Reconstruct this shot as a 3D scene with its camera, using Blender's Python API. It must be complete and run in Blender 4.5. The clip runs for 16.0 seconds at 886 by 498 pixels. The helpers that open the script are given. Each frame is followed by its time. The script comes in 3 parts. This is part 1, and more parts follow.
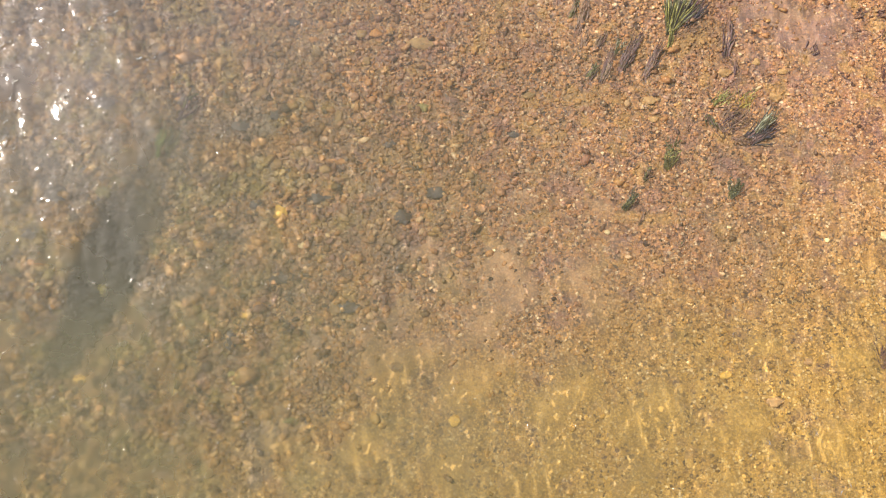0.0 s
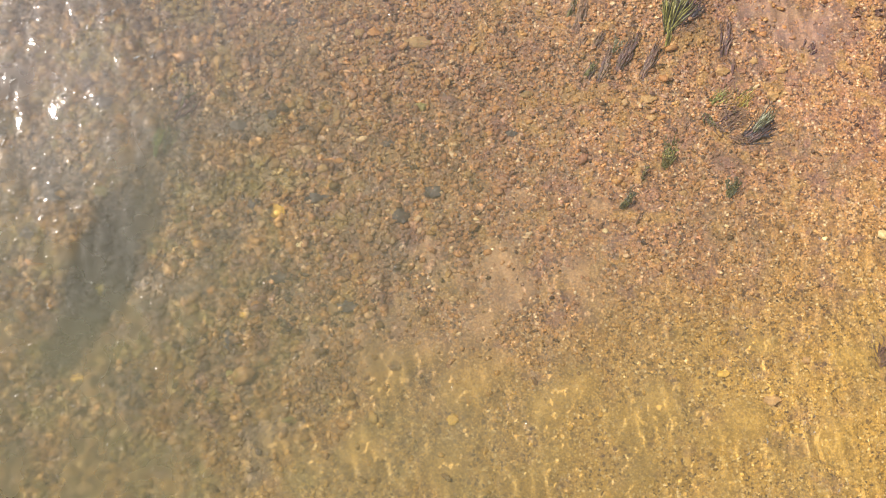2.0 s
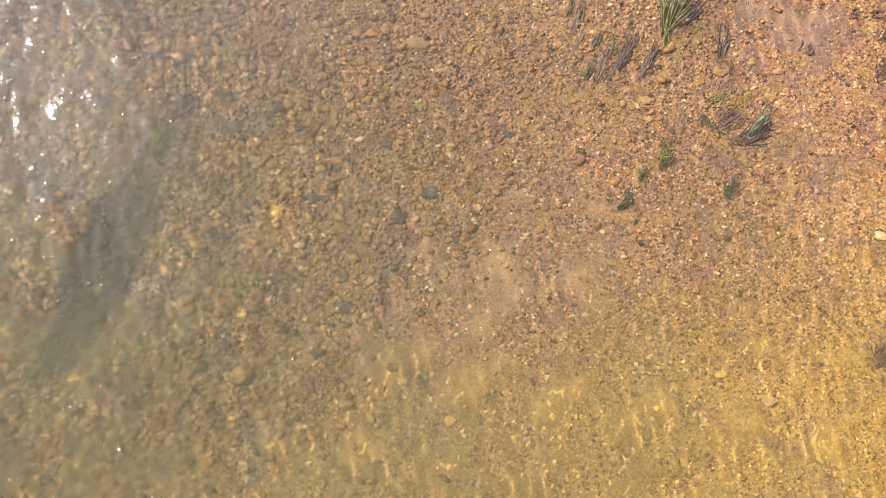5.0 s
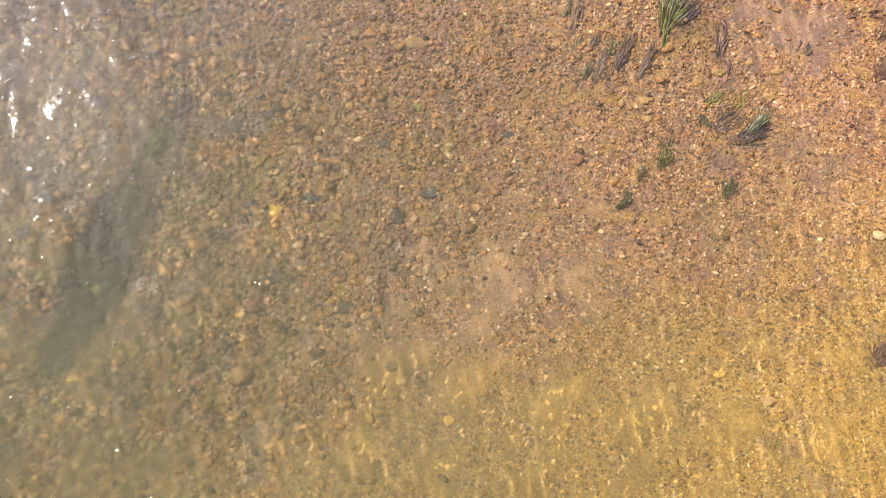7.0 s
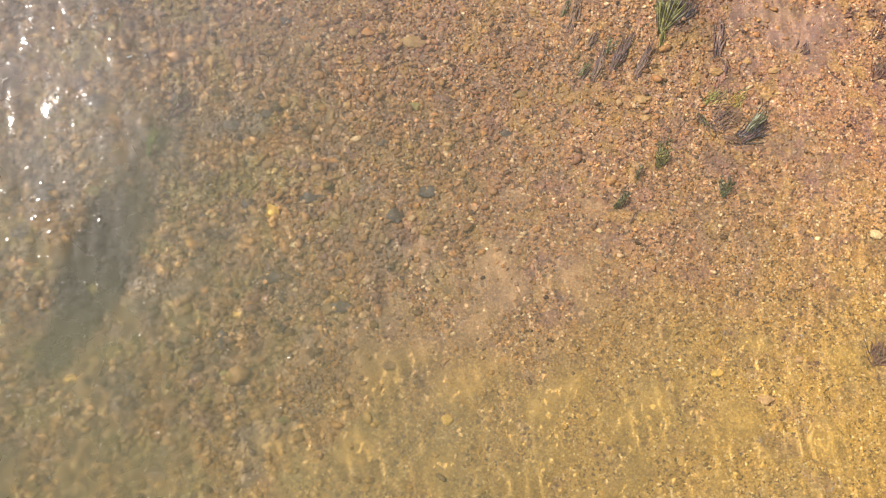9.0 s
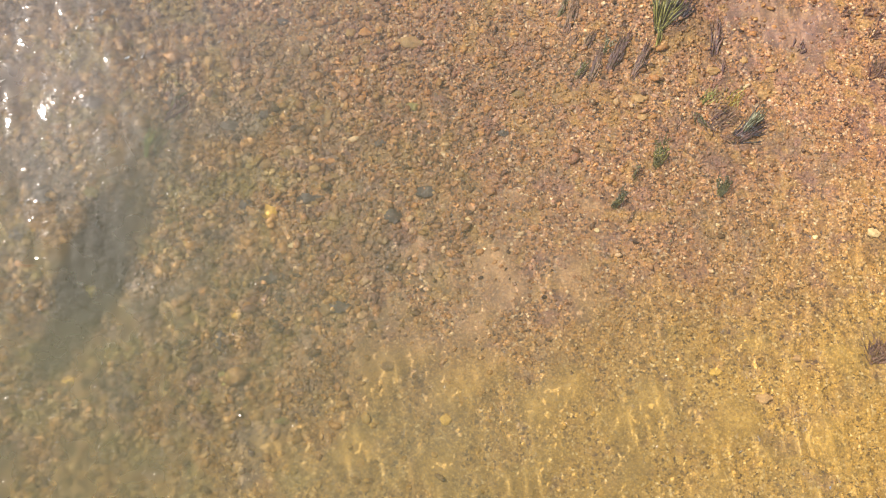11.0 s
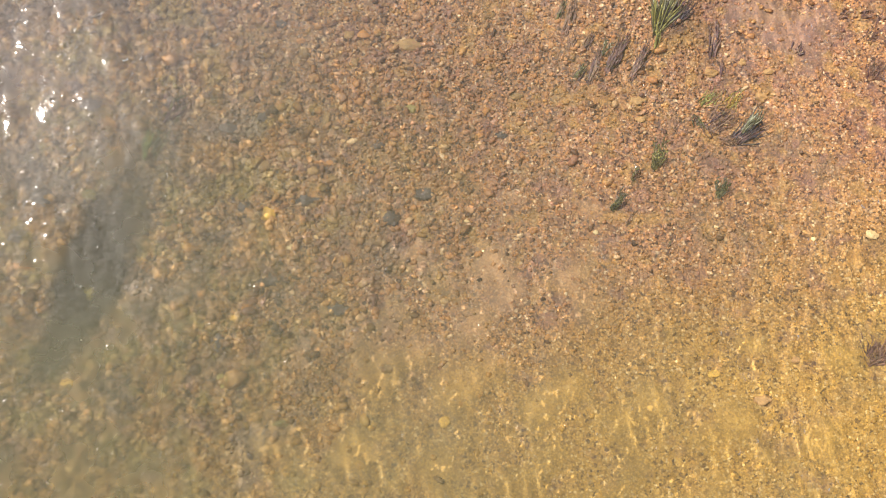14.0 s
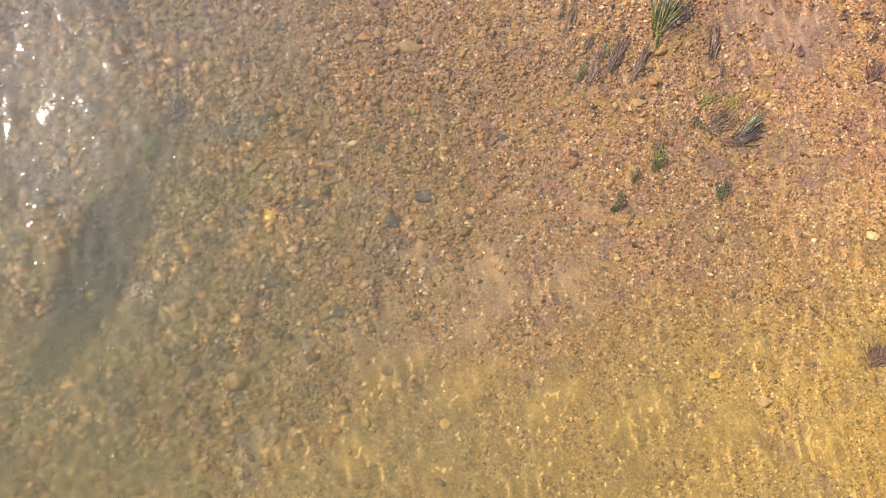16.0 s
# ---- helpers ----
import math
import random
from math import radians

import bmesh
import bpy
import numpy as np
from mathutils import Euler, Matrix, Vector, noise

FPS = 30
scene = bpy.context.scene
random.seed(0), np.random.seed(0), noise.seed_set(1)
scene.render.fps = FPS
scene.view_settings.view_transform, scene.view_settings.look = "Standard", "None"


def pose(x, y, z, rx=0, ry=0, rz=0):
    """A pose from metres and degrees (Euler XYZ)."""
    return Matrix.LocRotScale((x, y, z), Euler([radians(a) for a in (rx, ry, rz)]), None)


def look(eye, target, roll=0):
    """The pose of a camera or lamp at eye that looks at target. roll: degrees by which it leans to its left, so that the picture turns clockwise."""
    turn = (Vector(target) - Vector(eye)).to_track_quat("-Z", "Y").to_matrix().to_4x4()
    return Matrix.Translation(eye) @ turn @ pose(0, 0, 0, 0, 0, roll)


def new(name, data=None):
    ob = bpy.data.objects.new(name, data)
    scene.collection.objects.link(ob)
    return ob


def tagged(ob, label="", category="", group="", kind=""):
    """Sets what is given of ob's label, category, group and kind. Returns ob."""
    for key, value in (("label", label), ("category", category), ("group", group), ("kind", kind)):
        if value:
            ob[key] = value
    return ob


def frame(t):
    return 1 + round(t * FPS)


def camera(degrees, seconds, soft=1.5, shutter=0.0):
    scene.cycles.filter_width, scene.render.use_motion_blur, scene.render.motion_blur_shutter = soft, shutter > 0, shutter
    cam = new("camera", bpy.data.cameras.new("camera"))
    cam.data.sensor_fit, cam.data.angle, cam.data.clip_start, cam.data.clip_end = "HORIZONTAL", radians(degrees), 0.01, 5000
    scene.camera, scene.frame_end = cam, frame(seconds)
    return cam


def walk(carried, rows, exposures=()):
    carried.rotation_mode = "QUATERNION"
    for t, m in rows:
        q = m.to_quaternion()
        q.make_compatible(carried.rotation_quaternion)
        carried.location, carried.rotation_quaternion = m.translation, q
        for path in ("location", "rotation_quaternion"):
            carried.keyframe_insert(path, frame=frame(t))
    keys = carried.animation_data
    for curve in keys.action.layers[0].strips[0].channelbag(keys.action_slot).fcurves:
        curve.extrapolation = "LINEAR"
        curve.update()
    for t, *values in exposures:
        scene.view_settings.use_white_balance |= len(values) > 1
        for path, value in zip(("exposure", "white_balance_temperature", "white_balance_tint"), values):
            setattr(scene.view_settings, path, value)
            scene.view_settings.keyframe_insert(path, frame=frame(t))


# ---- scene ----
cam = camera(60, 16.0, soft=1.15)

# the camera hangs over the stream and turns slightly where it is: seconds and degrees
TURNS = [
    (0.0, 10.000, 0.000, 0.000), (0.5, 10.075, 0.096, -0.050), (1.0, 10.103, 0.017, -0.120),
    (1.5, 10.138, 0.003, -0.094), (2.0, 9.921, -0.134, -0.082), (2.5, 9.820, -0.141, -0.078),
    (3.0, 9.897, -0.161, -0.100), (3.5, 9.962, -0.211, -0.064), (4.0, 9.925, -0.304, -0.051),
    (6.5, 10.069, -0.333, -0.082), (7.0, 9.966, -0.409, -0.117), (7.5, 10.006, -0.397, -0.130),
    (8.0, 10.042, -0.432, -0.158), (8.5, 9.983, -0.499, -0.141), (9.0, 9.908, -0.559, -0.171)]
TURNS += [
    (11.5, 9.928, -0.667, -0.436), (12.0, 10.016, -0.634, -0.396), (12.5, 9.953, -0.671, -0.378),
    (13.0, 10.024, -0.692, -0.406), (13.5, 10.046, -0.800, -0.381), (14.0, 10.079, -0.756, -0.471),
    (14.5, 10.083, -0.746, -0.485), (15.0, 10.069, -0.781, -0.511), (15.5, 10.026, -0.794, -0.502),
    (16.0, 10.221, -0.700, -0.553)]
EYE = (0.0, 0.0, 3.3)
walk(cam, [(t, pose(*EYE, rx, ry, rz)) for t, rx, ry, rz in TURNS], [(0.0, 1.14, 6650, 17), (16.0, 1.14, 6650, 17)])

# ---- daylight ----
SUN_WAY = Vector((-0.875, 0.47, 1.13)).normalized()
world = bpy.data.worlds.new("sky")
scene.world = world
world.use_nodes = True
wn = world.node_tree.nodes
sky = wn.new("ShaderNodeTexSky")
sky.sky_type = "NISHITA"
sky.sun_disc = False
sky.sun_elevation = math.asin(SUN_WAY.z)
sky.sun_rotation = math.atan2(SUN_WAY.x, SUN_WAY.y)
world.node_tree.links.new(sky.outputs["Color"], wn["Background"].inputs["Color"])
wn["Background"].inputs["Strength"].default_value = 0.07
sun = new("sun", bpy.data.lights.new("sun", "SUN"))
sun.data.energy = 5.0
sun.data.angle = radians(0.53)
sun.data.color = (1.0, 0.935, 0.82)
sun.data.cycles.is_caustics_light = True
sun.matrix_world = look(SUN_WAY * 30, (0, 0, 0))


# ---- the shape of the bed ----
def hollow(x, y):
    """The scoured hollow in the deep water, 1 at its middle."""
    along = -0.49 * (x + 1.64) - 0.87 * (y - 0.48)
    across = 0.87 * (x + 1.64) - 0.49 * (y - 0.48) - 0.06 * np.sin(3.2 * along + 0.6)
    return np.exp(-(along / 0.47) ** 4 - (across / (0.15 - 0.06 * np.clip(along, -0.5, 0.5))) ** 2)


def bed_plain(x, y):
    """Height of the river bed without its hollow; the water stands at 0."""
    s = 0.9 * x + 0.35 * (y - 0.6)
    z = -0.26 + 0.085 * np.clip(s, -4, 2.55) + 0.2 * np.clip(s - 8, 0, 8) + 0.2 * np.clip(-s - 14, 0, 12)
    z = z + 0.010 * np.sin(3.1 * x + 1.3 * y) * np.sin(1.7 * x - 2.6 * y + 0.8)
    return z + 0.006 * np.sin(7.3 * x - 3.1 * y + 2) * np.sin(4.9 * x + 6.7 * y)


def bed(x, y):
    return bed_plain(x, y) - 0.05 * hollow(x, y)


def calm(x, y):
    """How far soft sand has settled over the stones, from 0 to 1."""
    lie = 0.95 * np.exp(-((x + 0.15) / 0.42) ** 2 - ((y + 0.05) / 0.30) ** 2) + 0.75 * np.exp(-((x - 0.2) / 0.38) ** 2 - ((y - 0.33) / 0.2) ** 2)
    lie = lie + 0.45 * np.exp(-((x - 0.45) / 0.42) ** 2 - ((y - 0.62) / 0.24) ** 2)
    lie = lie + 0.7 * np.exp(-((x - 0.6) / 0.5) ** 2 - ((y + 0.25) / 0.35) ** 2) + 0.6 * np.exp(-((x + 0.75) / 0.5) ** 2 - ((y + 0.42) / 0.22) ** 2)
    return np.clip(lie, 0, 1)


# ---- materials ----
class Nodes:
    """A short way of building node trees."""

    def __init__(self, name):
        self.mat = bpy.data.materials.new(name)
        self.mat.use_nodes = True
        self.tree = self.mat.node_tree
        self.tree.nodes.clear()

    def add(self, kind, ins=None, **props):
        node = self.tree.nodes.new(kind)
        if "operation" in props:
            node.operation = props["operation"]
        if "use_clamp" in props:
            node.use_clamp = props["use_clamp"]
        if "interpolation_type" in props:
            node.interpolation_type = props["interpolation_type"]
        if "data_type" in props:
            node.data_type, node.blend_type = props["data_type"], props["blend_type"]
        if "attribute_name" in props:
            node.attribute_name = props["attribute_name"]
        for key, value in (ins or {}).items():
            self.put(node.inputs[key], value)
        return node

    def put(self, socket, value):
        if isinstance(value, bpy.types.NodeSocket):
            self.tree.links.new(value, socket)
        else:
            socket.default_value = value

    def math(self, op, a, b=0.0, clamp=False):
        return self.add("ShaderNodeMath", {0: a, 1: b}, operation=op, use_clamp=clamp).outputs[0]

    def smooth(self, value, lo, hi, out_lo=0.0, out_hi=1.0):
        node = self.add("ShaderNodeMapRange", {0: value, 1: lo, 2: hi, 3: out_lo, 4: out_hi}, interpolation_type="SMOOTHSTEP")
        return node.outputs[0]

    def mix(self, fac, a, b, blend="MIX"):
        node = self.add("ShaderNodeMix", data_type="RGBA", blend_type=blend)
        self.put(node.inputs[0], fac)
        self.put(node.inputs[6], a)
        self.put(node.inputs[7], b)
        return node.outputs[2]

    def noise(self, scale, detail=3.0, rough=0.55, where=None):
        ins = {"Scale": scale, "Detail": detail, "Roughness": rough}
        if where is not None:
            ins["Vector"] = where
        return self.add("ShaderNodeTexNoise", ins).outputs[0]

    def ramp(self, fac, stops):
        node = self.add("ShaderNodeValToRGB", {0: fac})
        band = node.color_ramp
        band.interpolation = "LINEAR"
        while len(band.elements) < len(stops):
            band.elements.new(0.5)
        for el, (at, col) in zip(band.elements, stops):
            el.position = at
            el.color = (*col, 1)
        return node.outputs[0]

    def surface(self, shader):
        out = self.add("ShaderNodeOutputMaterial")
        self.tree.links.new(shader, out.inputs["Surface"])
        return self.mat

    def principled(self, colour, rough, normal=None, **more):
        ins = {"Base Color": colour, "Roughness": rough}
        ins.update(more)
        if normal is not None:
            ins["Normal"] = normal
        return self.add("ShaderNodeBsdfPrincipled", ins).outputs[0]

    def bump(self, height, strength, distance):
        return self.add("ShaderNodeBump", {"Height": height, "Strength": strength, "Distance": distance}).outputs[0]


SHORE_GRAINS = [(0.0, (0.050, 0.027, 0.019)), (0.16, (0.155, 0.078, 0.040)), (0.30, (0.39, 0.19, 0.077)), (0.50, (0.50, 0.26, 0.106)),
                (0.64, (0.30, 0.155, 0.098)), (0.80, (0.52, 0.30, 0.13)), (0.90, (0.40, 0.255, 0.185)), (0.97, (0.62, 0.44, 0.26)), (1.0, (0.84, 0.66, 0.44))]
DEEP_GRAINS = [(0.0, (0.045, 0.036, 0.026)), (0.12, (0.15, 0.09, 0.042)), (0.26, (0.19, 0.145, 0.055)), (0.40, (0.35, 0.19, 0.075)),
               (0.54, (0.36, 0.22, 0.085)), (0.66, (0.23, 0.17, 0.13)), (0.80, (0.46, 0.27, 0.095)), (0.91, (0.40, 0.31, 0.20)), (1.0, (0.76, 0.54, 0.26))]


SLACK_GRAINS = [(0.0, (0.12, 0.072, 0.018)), (0.10, (0.25, 0.15, 0.028)), (0.24, (0.40, 0.25, 0.038)), (0.5, (0.475, 0.30, 0.048)),
                (0.8, (0.50, 0.325, 0.06)), (0.94, (0.56, 0.39, 0.10)), (1.0, (0.70, 0.53, 0.21))]


def gravel_material(name, source, fine=1.0):
    """Wet river gravel: rusty and clean near the shore, olive and silted in the deeper water. source: where each grain's chance comes from."""
    n = Nodes(name)
    geo = n.add("ShaderNodeNewGeometry")
    place = geo.outputs["Position"]
    if source == "island":
        chance = geo.outputs["Random Per Island"]
    elif source == "object":
        chance = n.smooth(n.add("ShaderNodeObjectInfo").outputs["Random"], 0.0, 1.0, 0.08, 0.62)
    else:
        cells = n.add("ShaderNodeTexVoronoi", {"Scale": 100.0, "Vector": place})
        chance = n.add("ShaderNodeSeparateColor", {0: cells.outputs["Color"]}).outputs[0]
    axis = n.add("ShaderNodeSeparateXYZ", {0: place})
    x, y = axis.outputs[0], axis.outputs[1]
    big = n.noise(1.3, 3.0, 0.6, place)
    patch = n.noise(5.5, 4.0, 0.6, place)
    wander = n.math("MULTIPLY", n.math("SUBTRACT", big, 0.5), 1.6)
    s = n.math("ADD", n.math("ADD", n.math("MULTIPLY", x, 0.9), n.math("MULTIPLY", y, 0.35)), wander)
    shore = n.smooth(s, -1.0, 0.55)
    col = n.mix(shore, n.ramp(chance, DEEP_GRAINS), n.ramp(chance, SHORE_GRAINS))
    # yellow sand and thin algae in the slack water below the weeds
    slack = n.math("SUBTRACT", n.math("MULTIPLY", x, 0.3), n.math("MULTIPLY", y, 0.95))
    slack = n.math("MINIMUM", slack, n.math("ADD", n.math("MULTIPLY", y, 1.2), 2.6))
    slack = n.math("MINIMUM", slack, n.math("SUBTRACT", 3.0, x))
    slack = n.smooth(n.math("ADD", slack, n.math("MULTIPLY", wander, 0.6)), -0.5, 0.5, 0.0, 0.8)
    col = n.mix(slack, col, n.ramp(chance, SLACK_GRAINS))
    # brown and violet films over patches of the bed
    col = n.mix(n.math("MULTIPLY", n.smooth(patch, 0.5, 0.7, 0.0, 0.6), n.math("SUBTRACT", 1.0, slack)), col, n.mix(shore, (0.19, 0.13, 0.118, 1), (0.235, 0.125, 0.115, 1)))
    col = n.mix(n.smooth(n.noise(2.7, 3.0, 0.6, place), 0.56, 0.7, 0.0, 0.3), col, (0.16, 0.13, 0.055, 1))
    # blotches some ten centimetres across: olive algae, violet-grey grit, ochre sand
    spot = n.noise(8.5, 3.0, 0.6, place)
    thin = n.math("SUBTRACT", 1.0, n.math("MULTIPLY", slack, 0.8))
    col = n.mix(n.math("MULTIPLY", n.smooth(spot, 0.55, 0.68, 0.0, 0.55), thin), col, n.mix(shore, (0.22, 0.14, 0.14, 1), (0.29, 0.155, 0.135, 1)))
    col = n.mix(n.math("MULTIPLY", n.smooth(spot, 0.46, 0.34, 0.0, 0.6), thin), col, n.mix(shore, (0.20, 0.185, 0.05, 1), (0.44, 0.27, 0.085, 1)))
    other = n.noise(6.3, 3.0, 0.6, n.add("ShaderNodeVectorMath", {0: place, 1: (7.3, 2.1, 0.0)}, operation="ADD").outputs[0])
    col = n.mix(n.math("MULTIPLY", n.smooth(other, 0.58, 0.70, 0.0, 0.45), thin), col, n.mix(chance, (0.26, 0.15, 0.06, 1), (0.44, 0.27, 0.10, 1)))
    # wide patches of rust, slate and algae over the stones of the deeper water
    deep = n.smooth(s, 0.5, -0.6)
    rust = n.noise(4.1, 2.0, 0.5, n.add("ShaderNodeVectorMath", {0: place, 1: (1.7, 9.2, 0.0)}, operation="ADD").outputs[0])
    slate = n.noise(3.4, 2.0, 0.5, n.add("ShaderNodeVectorMath", {0: place, 1: (5.1, 3.3, 0.0)}, operation="ADD").outputs[0])
    col = n.mix(n.math("MULTIPLY", n.smooth(rust, 0.54, 0.68, 0.0, 0.55), deep), col, n.mix(chance, (0.32, 0.17, 0.055, 1), (0.52, 0.30, 0.10, 1)))
    col = n.mix(n.math("MULTIPLY", n.smooth(slate, 0.54, 0.68, 0.0, 0.6), deep), col, n.mix(chance, (0.11, 0.095, 0.095, 1), (0.22, 0.185, 0.17, 1)))
    col = n.mix(n.math("MULTIPLY", n.smooth(slate, 0.45, 0.33, 0.0, 0.5), deep), col, n.mix(chance, (0.17, 0.16, 0.045, 1), (0.34, 0.28, 0.09, 1)))
    # soft drifts of pale silt
    drift = n.add("ShaderNodeAttribute", attribute_name="drift").outputs["Fac"]
    col = n.mix(n.smooth(drift, 0.15, 0.8, 0.0, 0.62), col, n.mix(n.smooth(y, 1.25, 0.95), (0.235, 0.15, 0.13, 1), n.mix(n.smooth(slack, 0.1, 0.6), (0.48, 0.30, 0.155, 1), (0.42, 0.27, 0.060, 1))))
    # near-black tint over the hollow, and a thinner dark one upstream of it
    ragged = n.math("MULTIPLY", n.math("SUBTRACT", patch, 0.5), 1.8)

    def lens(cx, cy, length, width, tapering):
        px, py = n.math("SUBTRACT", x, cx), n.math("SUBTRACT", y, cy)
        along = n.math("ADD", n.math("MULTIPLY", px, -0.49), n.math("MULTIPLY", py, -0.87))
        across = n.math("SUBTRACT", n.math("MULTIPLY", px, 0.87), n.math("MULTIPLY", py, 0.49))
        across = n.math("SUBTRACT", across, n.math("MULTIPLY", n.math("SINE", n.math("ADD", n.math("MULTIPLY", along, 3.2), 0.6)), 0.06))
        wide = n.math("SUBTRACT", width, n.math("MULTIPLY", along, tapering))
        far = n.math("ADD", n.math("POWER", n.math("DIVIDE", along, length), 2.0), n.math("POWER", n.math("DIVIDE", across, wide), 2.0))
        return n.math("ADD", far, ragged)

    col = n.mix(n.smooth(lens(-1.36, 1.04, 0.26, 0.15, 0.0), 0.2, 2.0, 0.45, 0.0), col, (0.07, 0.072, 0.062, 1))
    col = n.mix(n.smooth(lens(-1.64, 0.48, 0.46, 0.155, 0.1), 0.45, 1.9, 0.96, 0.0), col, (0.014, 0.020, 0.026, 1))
    if source == "cells":
        # shade between the grains, painted in as darker cell edges
        gap_shade = n.smooth(cells.outputs["Distance"], 0.25, 0.62, 1.0, 0.64)
        gap_shade = n.math("MAXIMUM", gap_shade, n.math("MULTIPLY", n.math("MAXIMUM", drift, slack), 0.95))
        col = n.mix(1.0, col, n.add("ShaderNodeCombineColor", {0: gap_shade, 1: gap_shade, 2: gap_shade}).outputs[0], "MULTIPLY")
    grain = n.noise(110.0 * fine, 4.0, 0.65, place)
    col = n.mix(1.0, col, n.ramp(grain, [(0.25, (0.62, 0.60, 0.58)), (0.75, (1.32, 1.28, 1.2))]), "MULTIPLY")
    return n.surface(n.principled(col, n.smooth(grain, 0.3, 0.7, 0.5, 0.75), n.bump(grain, 0.5, 0.004)))


def stone_material(name, base, stain, film):
    """One river stone: mottled, with thin algae on it."""
    n = Nodes(name)
    place = n.add("ShaderNodeTexCoord").outputs["Object"]
    chance = n.add("ShaderNodeObjectInfo").outputs["Random"]
    world_place = n.add("ShaderNodeNewGeometry").outputs["Position"]
    blot = n.noise(18.0, 5.0, 0.65, world_place)
    grain = n.noise(120.0, 4.0, 0.7, place)
    col = n.mix(n.smooth(blot, 0.38, 0.68), (*base, 1), (*stain, 1))
    col = n.mix(n.smooth(n.noise(46.0, 3.0, 0.6, world_place), 0.5, 0.68, 0.0, 0.6), col, (*film, 1))
    col = n.mix(1.0, col, n.ramp(grain, [(0.25, (0.7, 0.7, 0.7)), (0.75, (1.2, 1.2, 1.15))]), "MULTIPLY")
    tone = n.add("ShaderNodeHueSaturation", {"Color": col, "Value": n.math("ADD", n.math("MULTIPLY", chance, 0.4), 0.8)})
    return n.surface(n.principled(tone.outputs[0], 0.62, n.bump(grain, 0.5, 0.003)))


def leaf_material(name, young, old):
    n = Nodes(name)
    place = n.add("ShaderNodeNewGeometry").outputs["Position"]
    chance = n.add("ShaderNodeObjectInfo").outputs["Random"]
    col = n.mix(chance, (*young, 1), (*old, 1))
    col = n.mix(n.smooth(n.noise(45.0, 3.0, 0.6, place), 0.5, 0.7, 0.0, 0.7), col, (0.10, 0.085, 0.03, 1))
    body = n.principled(col, 0.45, n.bump(n.noise(260.0, 2.0, 0.5, place), 0.3, 0.002))
    thin = n.add("ShaderNodeBsdfTranslucent", {"Color": col}).outputs[0]
    return n.surface(n.add("ShaderNodeMixShader", {0: 0.15, 1: body, 2: thin}).outputs[0])


def water_material():
    """Shallow running water: it bends and mirrors, and a silt haze, thicker with depth, is painted on as diffuse
    colour.
    """
    n = Nodes("stream_water")
    place = n.add("ShaderNodeNewGeometry").outputs["Position"]
    small = n.noise(24.0, 2.0, 0.5, place)
    crests = n.smooth(n.noise(27.0, 1.0, 0.5, place), 0.585, 0.86)
    flock = n.smooth(n.noise(4.2, 2.0, 0.5, place), 0.46, 0.62, 0.05, 1.1)
    normal = n.bump(n.math("ADD", n.math("MULTIPLY", small, 0.10), n.math("MULTIPLY", crests, flock)), 1.0, 0.02)
    crisp = n.add("ShaderNodeBsdfGlossy", {"Color": (1, 1, 1, 1), "Roughness": 0.07, "Normal": normal}).outputs[0]
    wide = n.add("ShaderNodeBsdfGlossy", {"Color": (1, 1, 1, 1), "Roughness": 0.40, "Normal": normal}).outputs[0]
    mirror = n.add("ShaderNodeMixShader", {0: 0.21, 1: crisp, 2: wide}).outputs[0]
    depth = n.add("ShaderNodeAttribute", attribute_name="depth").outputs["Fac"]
    murk = n.math("MULTIPLY", n.smooth(depth, 0.14, 0.40, 0.02, 0.25), n.smooth(n.noise(3.2, 3.0, 0.6, place), 0.35, 0.65, 0.75, 1.2))
    bend = n.add("ShaderNodeBsdfRefraction", {"Color": (0.97, 0.985, 0.95, 1), "Roughness": murk, "IOR": 1.333, "Normal": n.bump(n.noise(36.0, 3.0, 0.55, place), 0.10, 0.02)}).outputs[0]
    fresnel = n.add("ShaderNodeFresnel", {"IOR": 1.333, "Normal": normal}).outputs[0]
    clear = n.add("ShaderNodeMixShader", {0: fresnel, 1: bend, 2: mirror}).outputs[0]
    # the bluish veil of sky sheen upstream is put into the silt colour
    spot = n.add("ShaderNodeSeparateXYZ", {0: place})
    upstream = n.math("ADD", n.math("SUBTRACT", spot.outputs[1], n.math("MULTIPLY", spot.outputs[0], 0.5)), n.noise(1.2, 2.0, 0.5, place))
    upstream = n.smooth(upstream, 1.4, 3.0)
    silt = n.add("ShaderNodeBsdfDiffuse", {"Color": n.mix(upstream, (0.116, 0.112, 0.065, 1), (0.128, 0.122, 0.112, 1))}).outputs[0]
    # haze painted over the surface as a diffuse mix, thicker with depth
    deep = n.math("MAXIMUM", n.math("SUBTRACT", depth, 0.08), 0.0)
    silt_haze = n.math("SUBTRACT", 1.0, n.math("EXPONENT", n.math("MULTIPLY", deep, -1.55)))
    silt_haze = n.math("MULTIPLY", silt_haze, n.smooth(n.noise(1.6, 3.0, 0.6, place), 0.3, 0.7, 0.75, 1.25))
    return n.surface(n.add("ShaderNodeMixShader", {0: silt_haze, 1: clear, 2: silt}).outputs[0])


